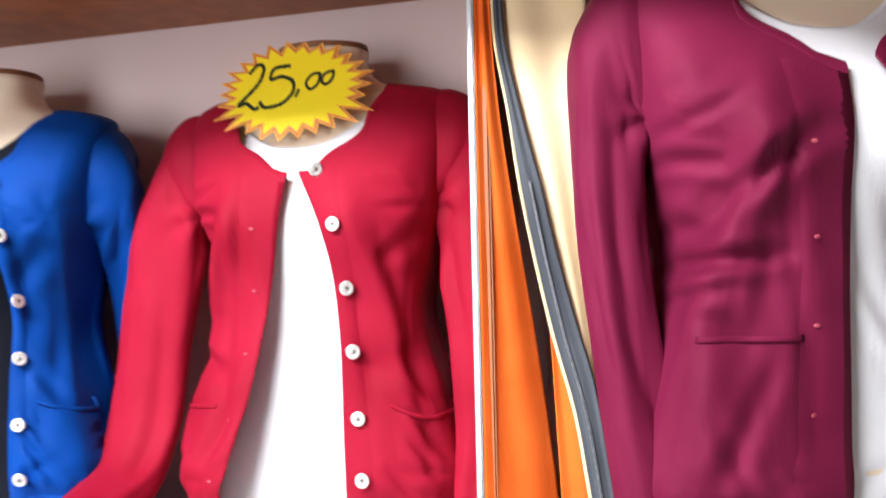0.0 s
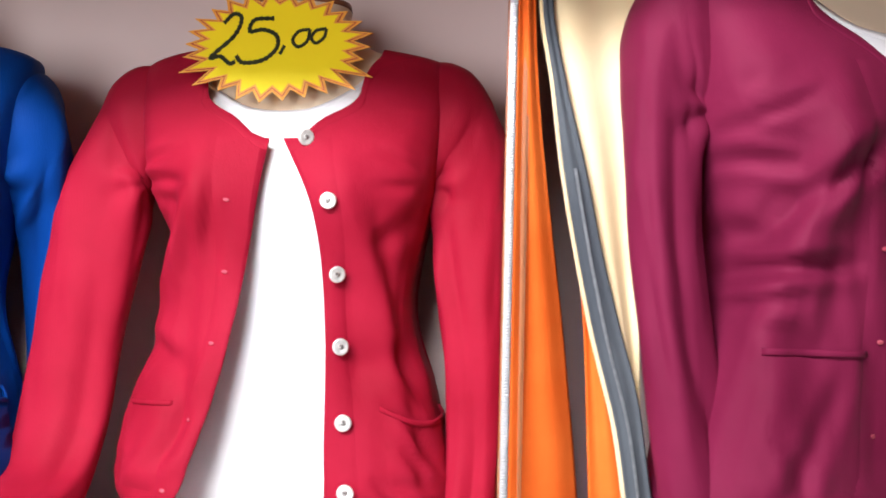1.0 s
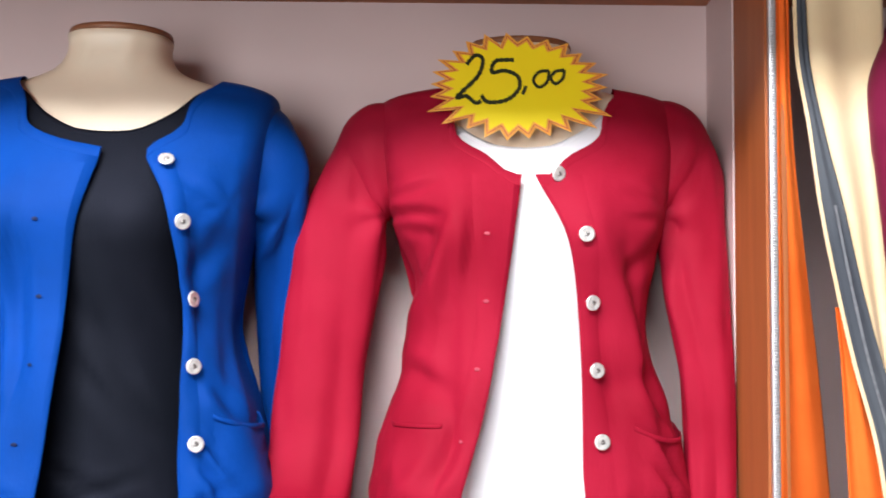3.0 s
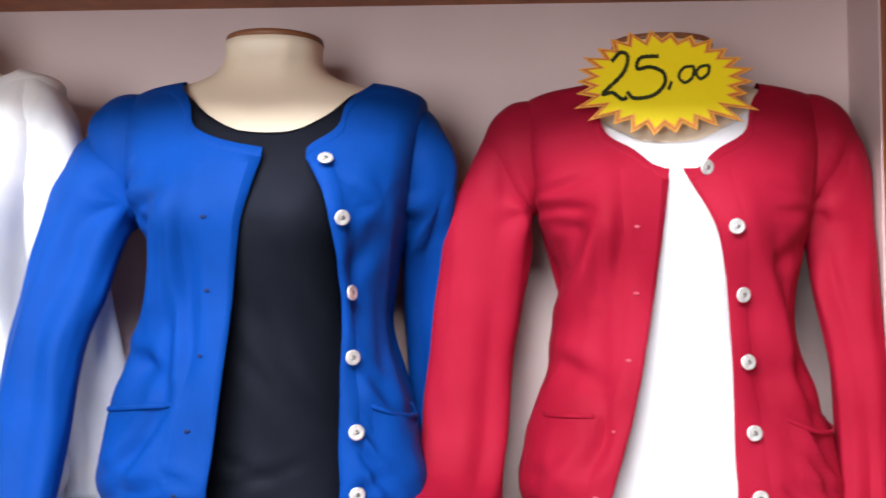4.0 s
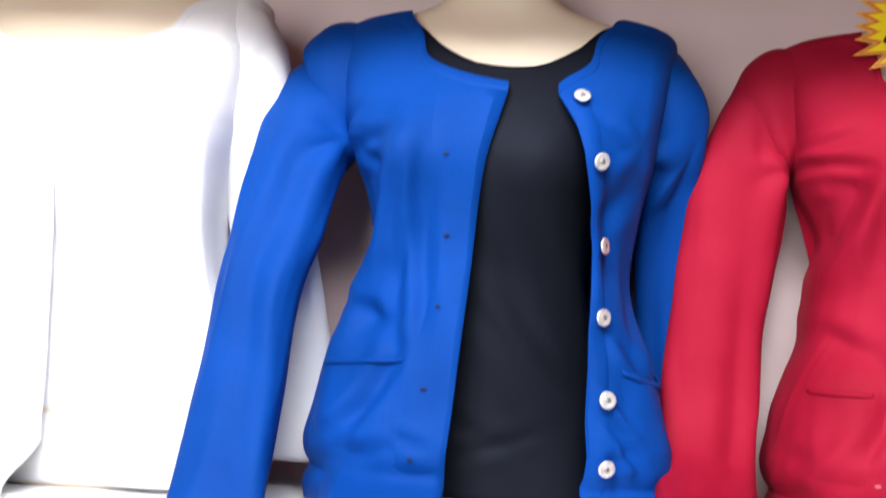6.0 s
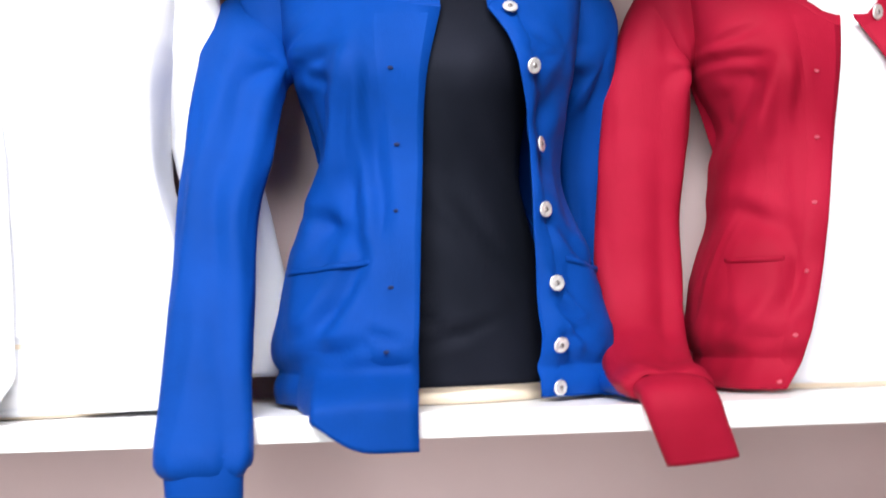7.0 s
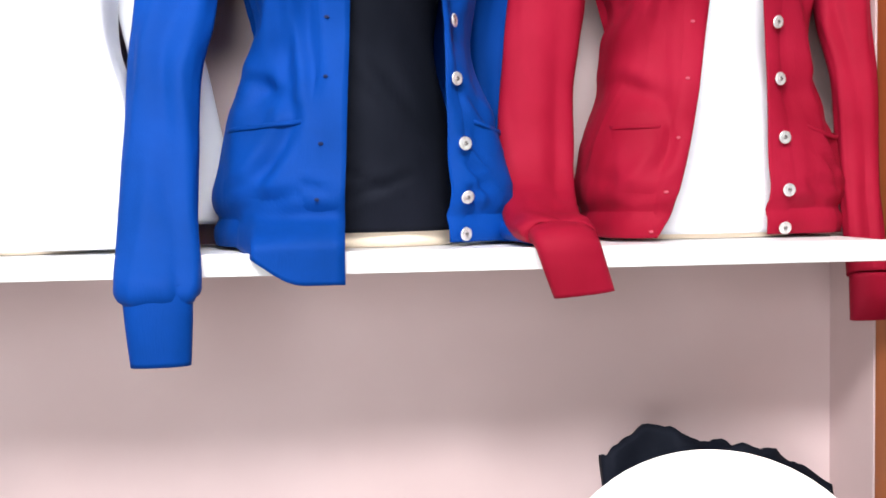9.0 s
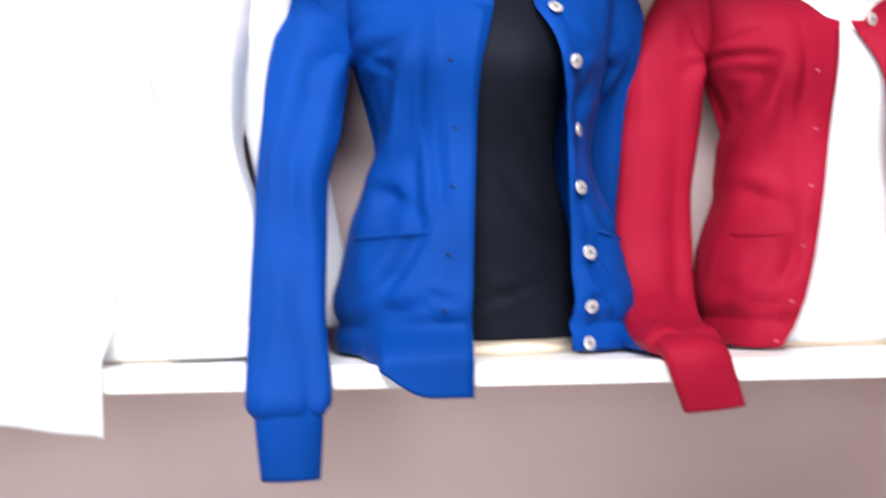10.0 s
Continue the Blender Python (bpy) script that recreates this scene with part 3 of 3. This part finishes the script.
# blue cardigan over a black top
MB = stand(-1.0, 1.282)
mannequin(MB, "beige mannequin bust with brown neck cap on the shelf")
undershirt(MB, BLACK, "black crew-neck top under the blue cardigan", 0.440, 0.018, 0.08)
BTN = [(0.407, -0.002), (0.343, 0.0), (0.266, 0.0), (0.198, 0.0), (0.121, 0.0), (0.058, 0.0), (0.014, 0.0)]
cardigan(
    MB, BLUE, NAVY, "royal blue knit cardigan, unbuttoned, over a black top",
    [(0.0, -0.018), (0.10, -0.014), (0.206, -0.008), (0.33, 0.0), (0.41, 0.018)],
    [(0.0, 0.110), (0.10, 0.108), (0.20, 0.107), (0.27, 0.105), (0.363, 0.092), (0.41, 0.068)],
    [
        ([*shoulder(-1, 0.002, 0.004), (-0.231, 0.420, -0.155, 0.338, -0.018, 0.050), (-0.244, 0.360, -0.158, 0.314, -0.036, 0.046), (-0.251, 0.280, -0.166, 0.262, -0.060, 0.042), (-0.256, 0.200, -0.180, 0.200, -0.085, 0.037), (-0.261, 0.110, -0.180, 0.110, -0.110, 0.032), (-0.263, 0.020, -0.180, 0.020, -0.148, 0.025), (-0.264, -0.034, -0.177, -0.034, -0.182, 0.018), (-0.255, -0.042, -0.184, -0.042, -0.184, 0.013)],
         [(-0.255, -0.030, -0.184, -0.030, -0.182, 0.014), (-0.252, -0.070, -0.185, -0.070, -0.184, 0.014), (-0.247, -0.118, -0.188, -0.117, -0.184, 0.012)]),
        ([*shoulder(1, -0.006, 0.012, 0.86), (0.210, 0.410, 0.156, 0.338, 0.025, 0.048), (0.220, 0.350, 0.155, 0.314, 0.042, 0.044), (0.228, 0.270, 0.158, 0.265, 0.058, 0.036), (0.232, 0.150, 0.166, 0.150, 0.068, 0.031), (0.230, 0.065, 0.164, 0.060, 0.048, 0.024), (0.232, 0.022, 0.166, 0.022, -0.020, 0.016), (0.234, 0.018, 0.168, 0.018, -0.060, 0.014)],
         [(0.232, 0.018, 0.172, 0.018, -0.052, 0.013), (0.243, 0.014, 0.187, 0.014, -0.112, 0.011)]),
    ],
    [(-0.142, -0.062, 0.055, 0.149, 0.0), (0.128, 0.186, 0.06, 0.150, 0.012)],
    BTN, lambda x, u: 0.004 - (0.040 * (0.5 - 0.5 * math.cos(math.pi * max(0.0, min(1.0, (x + 0.115) / 0.085)))) if u < 0.3 else 0), 0.7, -0.004, 0.014, (0.6, 1.0), 0.13, scoop=1.08, swing=0.045)

# red cardigan over a white top
MR = stand(-0.544, 1.312) @ Matrix.Diagonal((1, 0.8, 1, 1))
mannequin(MR, "beige mannequin bust with brown neck cap behind a price tag")
undershirt(MR, WHITE_TOP, "white crew-neck top under the red cardigan", 0.436, 0.006)
cardigan(
    MR, RED, PINK, "crimson red knit cardigan, unbuttoned, over a white top",
    [(0.0, -0.094), (0.03, -0.078), (0.075, -0.061), (0.176, -0.036), (0.291, -0.017), (0.41, -0.002)],
    [(0.0, 0.064), (0.08, 0.063), (0.227, 0.059), (0.333, 0.045), (0.41, 0.008)],
    [
        ([*shoulder(-1, -0.003, 0.0, 0.88), (-0.221, 0.415, -0.152, 0.338, -0.004, 0.052), (-0.244, 0.360, -0.153, 0.314, -0.010, 0.047), (-0.254, 0.280, -0.163, 0.262, -0.016, 0.043), (-0.264, 0.190, -0.174, 0.190, -0.022, 0.038), (-0.270, 0.110, -0.179, 0.105, -0.040, 0.036), (-0.274, 0.056, -0.182, 0.052, -0.080, 0.030), (-0.274, 0.026, -0.187, 0.024, -0.150, 0.018), (-0.272, 0.018, -0.186, 0.018, -0.212, 0.015), (-0.262, 0.016, -0.190, 0.016, -0.222, 0.012)],
         [(-0.262, 0.017, -0.192, 0.017, -0.206, 0.013), (-0.260, 0.006, -0.190, 0.006, -0.254, 0.014), (-0.252, -0.020, -0.183, -0.020, -0.262, 0.014), (-0.239, -0.056, -0.174, -0.050, -0.262, 0.013)]),
        ([*shoulder(1, 0.003), (0.228, 0.420, 0.158, 0.338, -0.004, 0.052), (0.228, 0.360, 0.160, 0.314, -0.012, 0.046), (0.228, 0.285, 0.164, 0.268, -0.028, 0.041), (0.229, 0.200, 0.175, 0.200, -0.045, 0.036), (0.229, 0.100, 0.180, 0.100, -0.052, 0.030), (0.227, 0.000, 0.180, 0.000, -0.075, 0.022), (0.227, -0.050, 0.180, -0.050, -0.090, 0.018)],
         [(0.226, -0.048, 0.182, -0.048, -0.090, 0.016), (0.225, -0.110, 0.183, -0.110, -0.092, 0.014)]),
    ],
    [(-0.138, -0.085, 0.055, 0.143, 0.0), (0.105, 0.170, 0.06, 0.143, 0.014)],
    [(0.404, 0.010), (0.339, 0.0), (0.269, 0.0), (0.199, 0.0), (0.126, 0.0), (0.060, 0.0), (0.012, 0.0)],
    lambda x, u: 0.004, 2.9, -0.008, 0.006, (0.2, 1.0), 0.015, 1.0, True, 0.010, swing=0.05)

# white cardigan over a white top
MW = stand(-1.445, 1.272) @ Matrix.Diagonal((1, 1, 1.042, 1))
mannequin(MW, "beige mannequin bust with brown neck cap on the shelf")
undershirt(MW, WHITE_TOP, "white scoop-neck top under the white cardigan", 0.424, 0.003, 0.0, 1.6)
cardigan(
    MW, WHITE, WHITE, "bright white knit cardigan hanging over the shelf edge",
    [(-0.08, 0.030), (0.0, 0.028), (0.10, 0.026), (0.206, 0.022), (0.33, 0.016), (0.41, 0.014)],
    [(0.0, 0.090), (0.10, 0.088), (0.20, 0.085), (0.27, 0.080), (0.363, 0.065), (0.41, 0.045)],
    [
        ([*shoulder(-1, 0.010), (-0.228, 0.415, -0.152, 0.338, -0.004, 0.052), (-0.244, 0.360, -0.156, 0.314, -0.012, 0.047), (-0.250, 0.280, -0.164, 0.262, -0.022, 0.043), (-0.256, 0.190, -0.174, 0.190, -0.040, 0.038), (-0.262, 0.100, -0.178, 0.100, -0.070, 0.033), (-0.264, 0.025, -0.180, 0.025, -0.130, 0.024), (-0.258, -0.020, -0.176, -0.020, -0.174, 0.017)],
         [(-0.254, -0.016, -0.180, -0.016, -0.174, 0.015), (-0.245, -0.100, -0.183, -0.100, -0.176, 0.013)]),
        ([*shoulder(1, 0.004, 0.0, 0.92), (0.222, 0.420, 0.154, 0.338, 0.000, 0.052), (0.238, 0.350, 0.156, 0.314, 0.008, 0.044), (0.250, 0.270, 0.168, 0.262, 0.020, 0.038), (0.268, 0.190, 0.186, 0.185, 0.032, 0.034), (0.284, 0.100, 0.204, 0.100, 0.044, 0.030), (0.290, 0.028, 0.214, 0.028, 0.040, 0.022)], None),
    ],
    [],
    [], lambda x, u: 0.004 - (0.068 + 0.012 * math.sin(30 * x)) * max(0.0, min(1.0, (x + 0.17) / 0.04)) * (1 if u < 0.35 else 0), 5.1, 0.0, 0.026, (0.6, 1.6), 0.06, 0.35, front=-0.006, scoop=1.35)

# maroon cardigan in the next niche, turned away from the partition
MM = stand(-0.004, 1.240, 28.0) @ Matrix.Diagonal((1.04, 1.0, 1.14, 1))
mannequin(MM, "beige mannequin bust in the neighbouring niche")
undershirt(MM, WHITE_TOP, "white top under the maroon cardigan", 0.436)
cardigan(
    MM, MAROON, PINK, "maroon knit cardigan, unbuttoned, over a white top",
    [(0.0, -0.010), (0.227, 0.0), (0.333, 0.004), (0.41, 0.008)],
    [(0.0, 0.095), (0.2, 0.09), (0.333, 0.075), (0.41, 0.04)],
    [
        ([*shoulder(-1, 0.0, 0.0, 0.82), (-0.214, 0.420, -0.152, 0.338, -0.002, 0.040), (-0.215, 0.350, -0.154, 0.314, -0.006, 0.036), (-0.214, 0.270, -0.156, 0.255, -0.014, 0.034), (-0.208, 0.180, -0.150, 0.178, -0.024, 0.032), (-0.200, 0.100, -0.141, 0.100, -0.034, 0.030), (-0.192, 0.025, -0.132, 0.025, -0.045, 0.026)], None),
        ([*shoulder(1), (0.234, 0.420, 0.152, 0.318, -0.004, 0.052), (0.240, 0.350, 0.156, 0.300, 0.000, 0.046), (0.244, 0.270, 0.162, 0.260, 0.000, 0.041), (0.247, 0.180, 0.166, 0.180, 0.000, 0.036), (0.247, 0.100, 0.165, 0.100, 0.000, 0.032), (0.242, 0.035, 0.158, 0.035, -0.030, 0.024)], None),
    ],
    [(-0.125, -0.045, 0.076, 0.183, 0.0), (0.10, 0.165, 0.076, 0.183, 0.01)],
    [(0.405, 0.0), (0.335, 0.0), (0.26, 0.0), (0.19, 0.0), (0.12, 0.0), (0.05, 0.0)], lambda x, u: 0.003, 7.7, 0.006, 0.010, (0.6, 1.0), 0.03, 0.75, False,
    extra=[(-0.020, 0.352, -0.140, 0.272, 0.010, 0.020), (-0.168, 0.238, -0.055, 0.248, 0.007, 0.022), (-0.165, 0.208, -0.105, 0.220, 0.006, 0.014), (-0.160, 0.330, -0.110, 0.318, 0.006, 0.014), (-0.165, 0.290, -0.120, 0.262, 0.006, 0.014), (-0.125, 0.125, -0.095, 0.060, 0.007, 0.010), (-0.150, 0.050, -0.010, 0.044, 0.006, 0.013)])


# ---- price tag on the red cardigan's neck ----
def ribbon(points, width, y, closed=False, taper=True):
    """A flat pen stroke of that width along points in the x-z plane."""
    bm = bmesh.new()
    n = len(points)
    rows = []
    for i, (x, z) in enumerate(points):
        a, b = points[max(0, i - 1)], points[min(n - 1, i + 1)]
        d = Vector((b[0] - a[0], 0, b[1] - a[1])).normalized()
        side = Vector((-d.z, 0, d.x)) * width * (0.5 + (0.12 * math.sin(2.3 * i) if taper else 0))
        c = Vector((x, y, z))
        rows.append([c - side, c + side])
    vs = [[bm.verts.new(p) for p in r] for r in rows]
    for a, b in zip(vs, vs[1:]):
        bm.faces.new((a[0], a[1], b[1], b[0]))
    bmesh.ops.solidify(bm, geom=bm.faces[:], thickness=0.0003)
    return bm


def curve_points(knots, steps=10):
    ts = list(range(len(knots)))
    return [(smooth_at(i / steps, ts, [k[0] for k in knots]), smooth_at(i / steps, ts, [k[1] for k in knots])) for i in range(steps * (len(knots) - 1) + 1)]


def burst(scale, y0, y1):
    """The jagged sunburst outline, filled, from y0 to y1."""
    rng = random.Random(11)
    outer = []
    N = 26
    for k in range(2 * N):
        a = math.tau * k / (2 * N)
        jag = rng.uniform(0.97, 1.06) if k % 2 == 0 else rng.uniform(0.80, 0.85)
        if k % 2 == 0 and math.sin(a) < -0.25 and abs(math.cos(a)) > 0.6:
            jag *= 1.12
        x, z = 0.097 * math.cos(a) * jag, 0.056 * math.sin(a) * jag
        outer.append((x * scale, z * scale))
    bm = bmesh.new()
    f = [bm.verts.new((x, y0, z)) for x, z in outer]
    b = [bm.verts.new((x, y1, z)) for x, z in outer]
    cf, cb = bm.verts.new((0, y0, 0)), bm.verts.new((0, y1, 0))
    for i in range(2 * N):
        j = (i + 1) % (2 * N)
        bm.faces.new((f[i], f[j], cf))
        bm.faces.new((b[j], b[i], cb))
        bm.faces.new((f[j], f[i], b[i], b[j]))
    return bm


tag = new("price_tag")
tag.matrix_world = pose(-0.5505, 1.250, 1.799, -13, 0, 2) @ Matrix.Diagonal((1.0, 1.0, 1.12, 1))
tagged(tag, "yellow starburst price card with orange jagged border, handwritten", "price tag")
part("border", burst(1.0, 0.0, 0.0012), ORANGECARD, tag, "orange jagged card edge", False)
part("red_outline", burst(0.940, -0.0004, 0.0), REDLINE, tag, "thin red zigzag line", False)
part("inner_border", burst(0.912, -0.0008, -0.0004), ORANGECARD, tag, "orange jagged band", False)
part("face", burst(0.865, -0.0012, -0.0008), YELLOW, tag, "bright yellow card", False)
STROKES = [
    [(-0.056, 0.021), (-0.046, 0.031), (-0.038, 0.026), (-0.044, 0.008), (-0.066, -0.014), (-0.056, -0.013), (-0.046, -0.020), (-0.040, -0.018)],
    [(-0.004, 0.027), (-0.024, 0.025), (-0.028, 0.013), (-0.014, 0.015), (0.000, 0.009), (0.001, -0.004), (-0.012, -0.016), (-0.032, -0.019), (-0.040, -0.012)],
    [(0.009, -0.001), (0.005, -0.010)],
    [(0.034, 0.016), (0.023, 0.014), (0.017, 0.005), (0.023, -0.002), (0.032, 0.004), (0.034, 0.016)],
    [(0.051, 0.017), (0.041, 0.015), (0.036, 0.008), (0.041, 0.002), (0.049, 0.008), (0.051, 0.017)],
]
for name, st in zip(("digit_two", "digit_five", "comma", "digit_zero", "digit_zero"), STROKES):
    part(name, ribbon(curve_points(st), 0.0042 if len(st) > 6 else 0.0034, -0.0016), INK, tag, "", False)


# ---- open orange jacket hung beside the partition ----
def hung_sheet(name, left, right, material, parent, y, wave, seed, label="", thick=0.002):
    """Hanging cloth between two edges given as (z, x) tables, with lengthwise folds."""
    rows = []
    zs = [p[0] for p in left]
    z0, z1 = zs[0], zs[-1]
    rz = [p[0] for p in right]
    for i in range(61):
        z = z0 + (z1 - z0) * i / 60
        xl, xr = smooth_at(z, zs, [p[1] for p in left]), smooth_at(z, rz, [p[1] for p in right])
        row = []
        for j in range(25):
            w = j / 24
            x = xl + (xr - xl) * w
            yy = y(w, z) + wave * (math.sin(9 * w + 3 * z + seed) + 0.7 * noise.noise(Vector((w * 3, z * 5, seed))))
            row.append((x, yy, z))
        rows.append(row)
    ob = part(name, grid_mesh(rows), material, parent, label)
    solid(ob, thick)
    return ob


jacket = new("jacket")
jacket.matrix_world = pose(0, 0, 0)
tagged(jacket, "open orange jacket with charcoal zip band and cream lining", "jacket")
hung_sheet("front_panel", [(0.9, -0.301), (1.5, -0.301), (2.0, -0.300)], [(0.9, -0.205), (1.355, -0.238), (1.41, -0.243), (1.51, -0.254), (1.61, -0.267), (1.72, -0.280), (1.81, -0.286), (2.0, -0.289)], ORANGE, jacket, lambda w, z: 1.1455 + w * (0.004 + 0.085 * max(0.0, 1.84 - z)), 0.0022, 0.4)
hung_sheet("inner_panel", [(0.9, -0.215), (1.36, -0.229), (1.41, -0.231), (1.51, -0.235), (1.56, -0.239)], [(0.9, -0.130), (1.357, -0.190), (1.41, -0.198), (1.50, -0.216), (1.56, -0.232)], ORANGE, jacket, lambda w, z: 1.163, 0.002, 1.7)
BAND_LEFT = [(0.9, -0.13), (1.371, -0.198), (1.434, -0.208), (1.507, -0.227), (1.582, -0.243), (1.658, -0.257), (1.735, -0.268), (1.813, -0.28), (2.0, -0.281)]
BAND_RIGHT = [(0.9, -0.1), (1.371, -0.178), (1.459, -0.191), (1.518, -0.207), (1.582, -0.223), (1.658, -0.239), (1.735, -0.258), (1.813, -0.272), (2.0, -0.274)]
hung_sheet("zip_band", BAND_LEFT, BAND_RIGHT, GREY, jacket, lambda w, z: 1.142, 0.0012, 2.2, "charcoal ribbed zip band", 0.003)
hung_sheet("piping", [(z, x - 0.003) for z, x in BAND_LEFT], BAND_LEFT, CREAM, jacket, lambda w, z: 1.1445, 0.0006, 2.2, "peach piping along the band", 0.002)
hung_sheet("zip_teeth", [(z, x + 0.009) for z, x in BAND_LEFT[:6]], [(z, x + 0.0098) for z, x in BAND_LEFT[:6]], ZIPGREY, jacket, lambda w, z: 1.1385, 0.0004, 2.2, "thin grey stitched zip line", 0.001)
hung_sheet("lining", [(z, x - 0.004) for z, x in BAND_RIGHT], [(0.9, -0.117), (1.357, -0.187), (1.46, -0.187), (1.53, -0.188), (1.60, -0.190), (1.768, -0.190), (2.0, -0.19)], CREAM, jacket, lambda w, z: 1.150 + 0.012 * w, 0.003, 3.3, "shiny cream lining")

# ---- lower niche: black garment; lit globe lamp before the shelves ----
rows = []
for i in range(31):
    v = i / 30
    row = []
    for j in range(49):
        w = j / 48
        x = -0.682 + 0.32 * w
        crest = smooth_at(w, [0.0, 0.08, 0.26, 0.42, 0.62, 0.82, 1.0], [1.012, 1.026, 1.046, 1.024, 1.016, 0.992, 0.955])
        crest += 0.010 * noise.noise(Vector((w * 13, 0, 7))) + 0.005 * noise.noise(Vector((w * 31, 0, 9)))
        z = 0.722 + (crest - 0.722) * v
        y = 1.30 - 0.03 * math.sin(math.pi * v * 0.9) + 0.007 * math.sin(17 * w + 5 * v) + 0.010 * noise.noise(Vector((w * 6, v * 5, 2)))
        row.append((x - 0.01 * (1 - v), y, z))
    rows.append(row)
black_top = part("sleeveless_top", grid_mesh(rows), BLACK)
solid(black_top, 0.012, -1.0)
tagged(black_top, "black folded sleeveless top propped against the niche back", "top")
lab = lathe([(0.0, 0.0), (0.017, 0.0), (0.018, 0.0006), (0.017, 0.0012), (0.0, 0.0012)], 28)
for v in lab.verts:
    v.co = Vector((v.co.x, -v.co.z - 0.004, v.co.y * 0.62))
lb = part("neck_label", lab, plain("pale_label", (0.24, 0.23, 0.22), (0.32, 0.31, 0.30), 0.6), black_top, "pale oval neck label")
lb.location = (-0.555, 1.264, 1.006)

def globe_lamp(x, y, top):
    """A lit opal globe on a thin white stand, its top at the given height."""
    lamp = new("globe_lamp")
    lamp.location = (x, y, 0.0)
    opal = plain("lit_opal_globe", (0.86, 0.85, 0.82), (0.90, 0.89, 0.86), 0.35, 6.0)
    shader = next(n for n in opal.node_tree.nodes if n.type == 'BSDF_PRINCIPLED')
    shader.inputs["Emission Color"].default_value = (1.0, 0.96, 0.90, 1.0)
    shader.inputs["Emission Strength"].default_value = 1.3
    r, h = 0.074, 0.136
    ball = lathe([(0.022, 0.0)] + [(r * math.sin(a), h / 2 - h / 2 * math.cos(a)) for a in [0.30 + 0.1015 * k for k in range(28)]] + [(0.0005, h)], 48)
    g = part("globe", ball, opal, lamp, "glowing white opal globe")
    g.location = (0, 0, top - h)
    part("pole", lathe([(0.0, 0.018), (0.011, 0.018), (0.011, top - h - 0.03), (0.0, top - h - 0.03)], 24), WHITE, lamp)
    collar = part("collar", lathe([(0.0, 0.0), (0.013, 0.0), (0.026, 0.022), (0.027, 0.034), (0.0, 0.034)], 32), WHITE, lamp)
    collar.location = (0, 0, top - h - 0.031)
    part("base", lathe([(0.0, 0.0), (0.118, 0.0), (0.120, 0.006), (0.112, 0.016), (0.02, 0.021), (0.0, 0.021)], 48), WHITE, lamp)
    tagged(lamp, "lit white globe lamp on a slim white stand before shelves", "lamp")


globe_lamp(-0.881, 0.356, 1.2435)
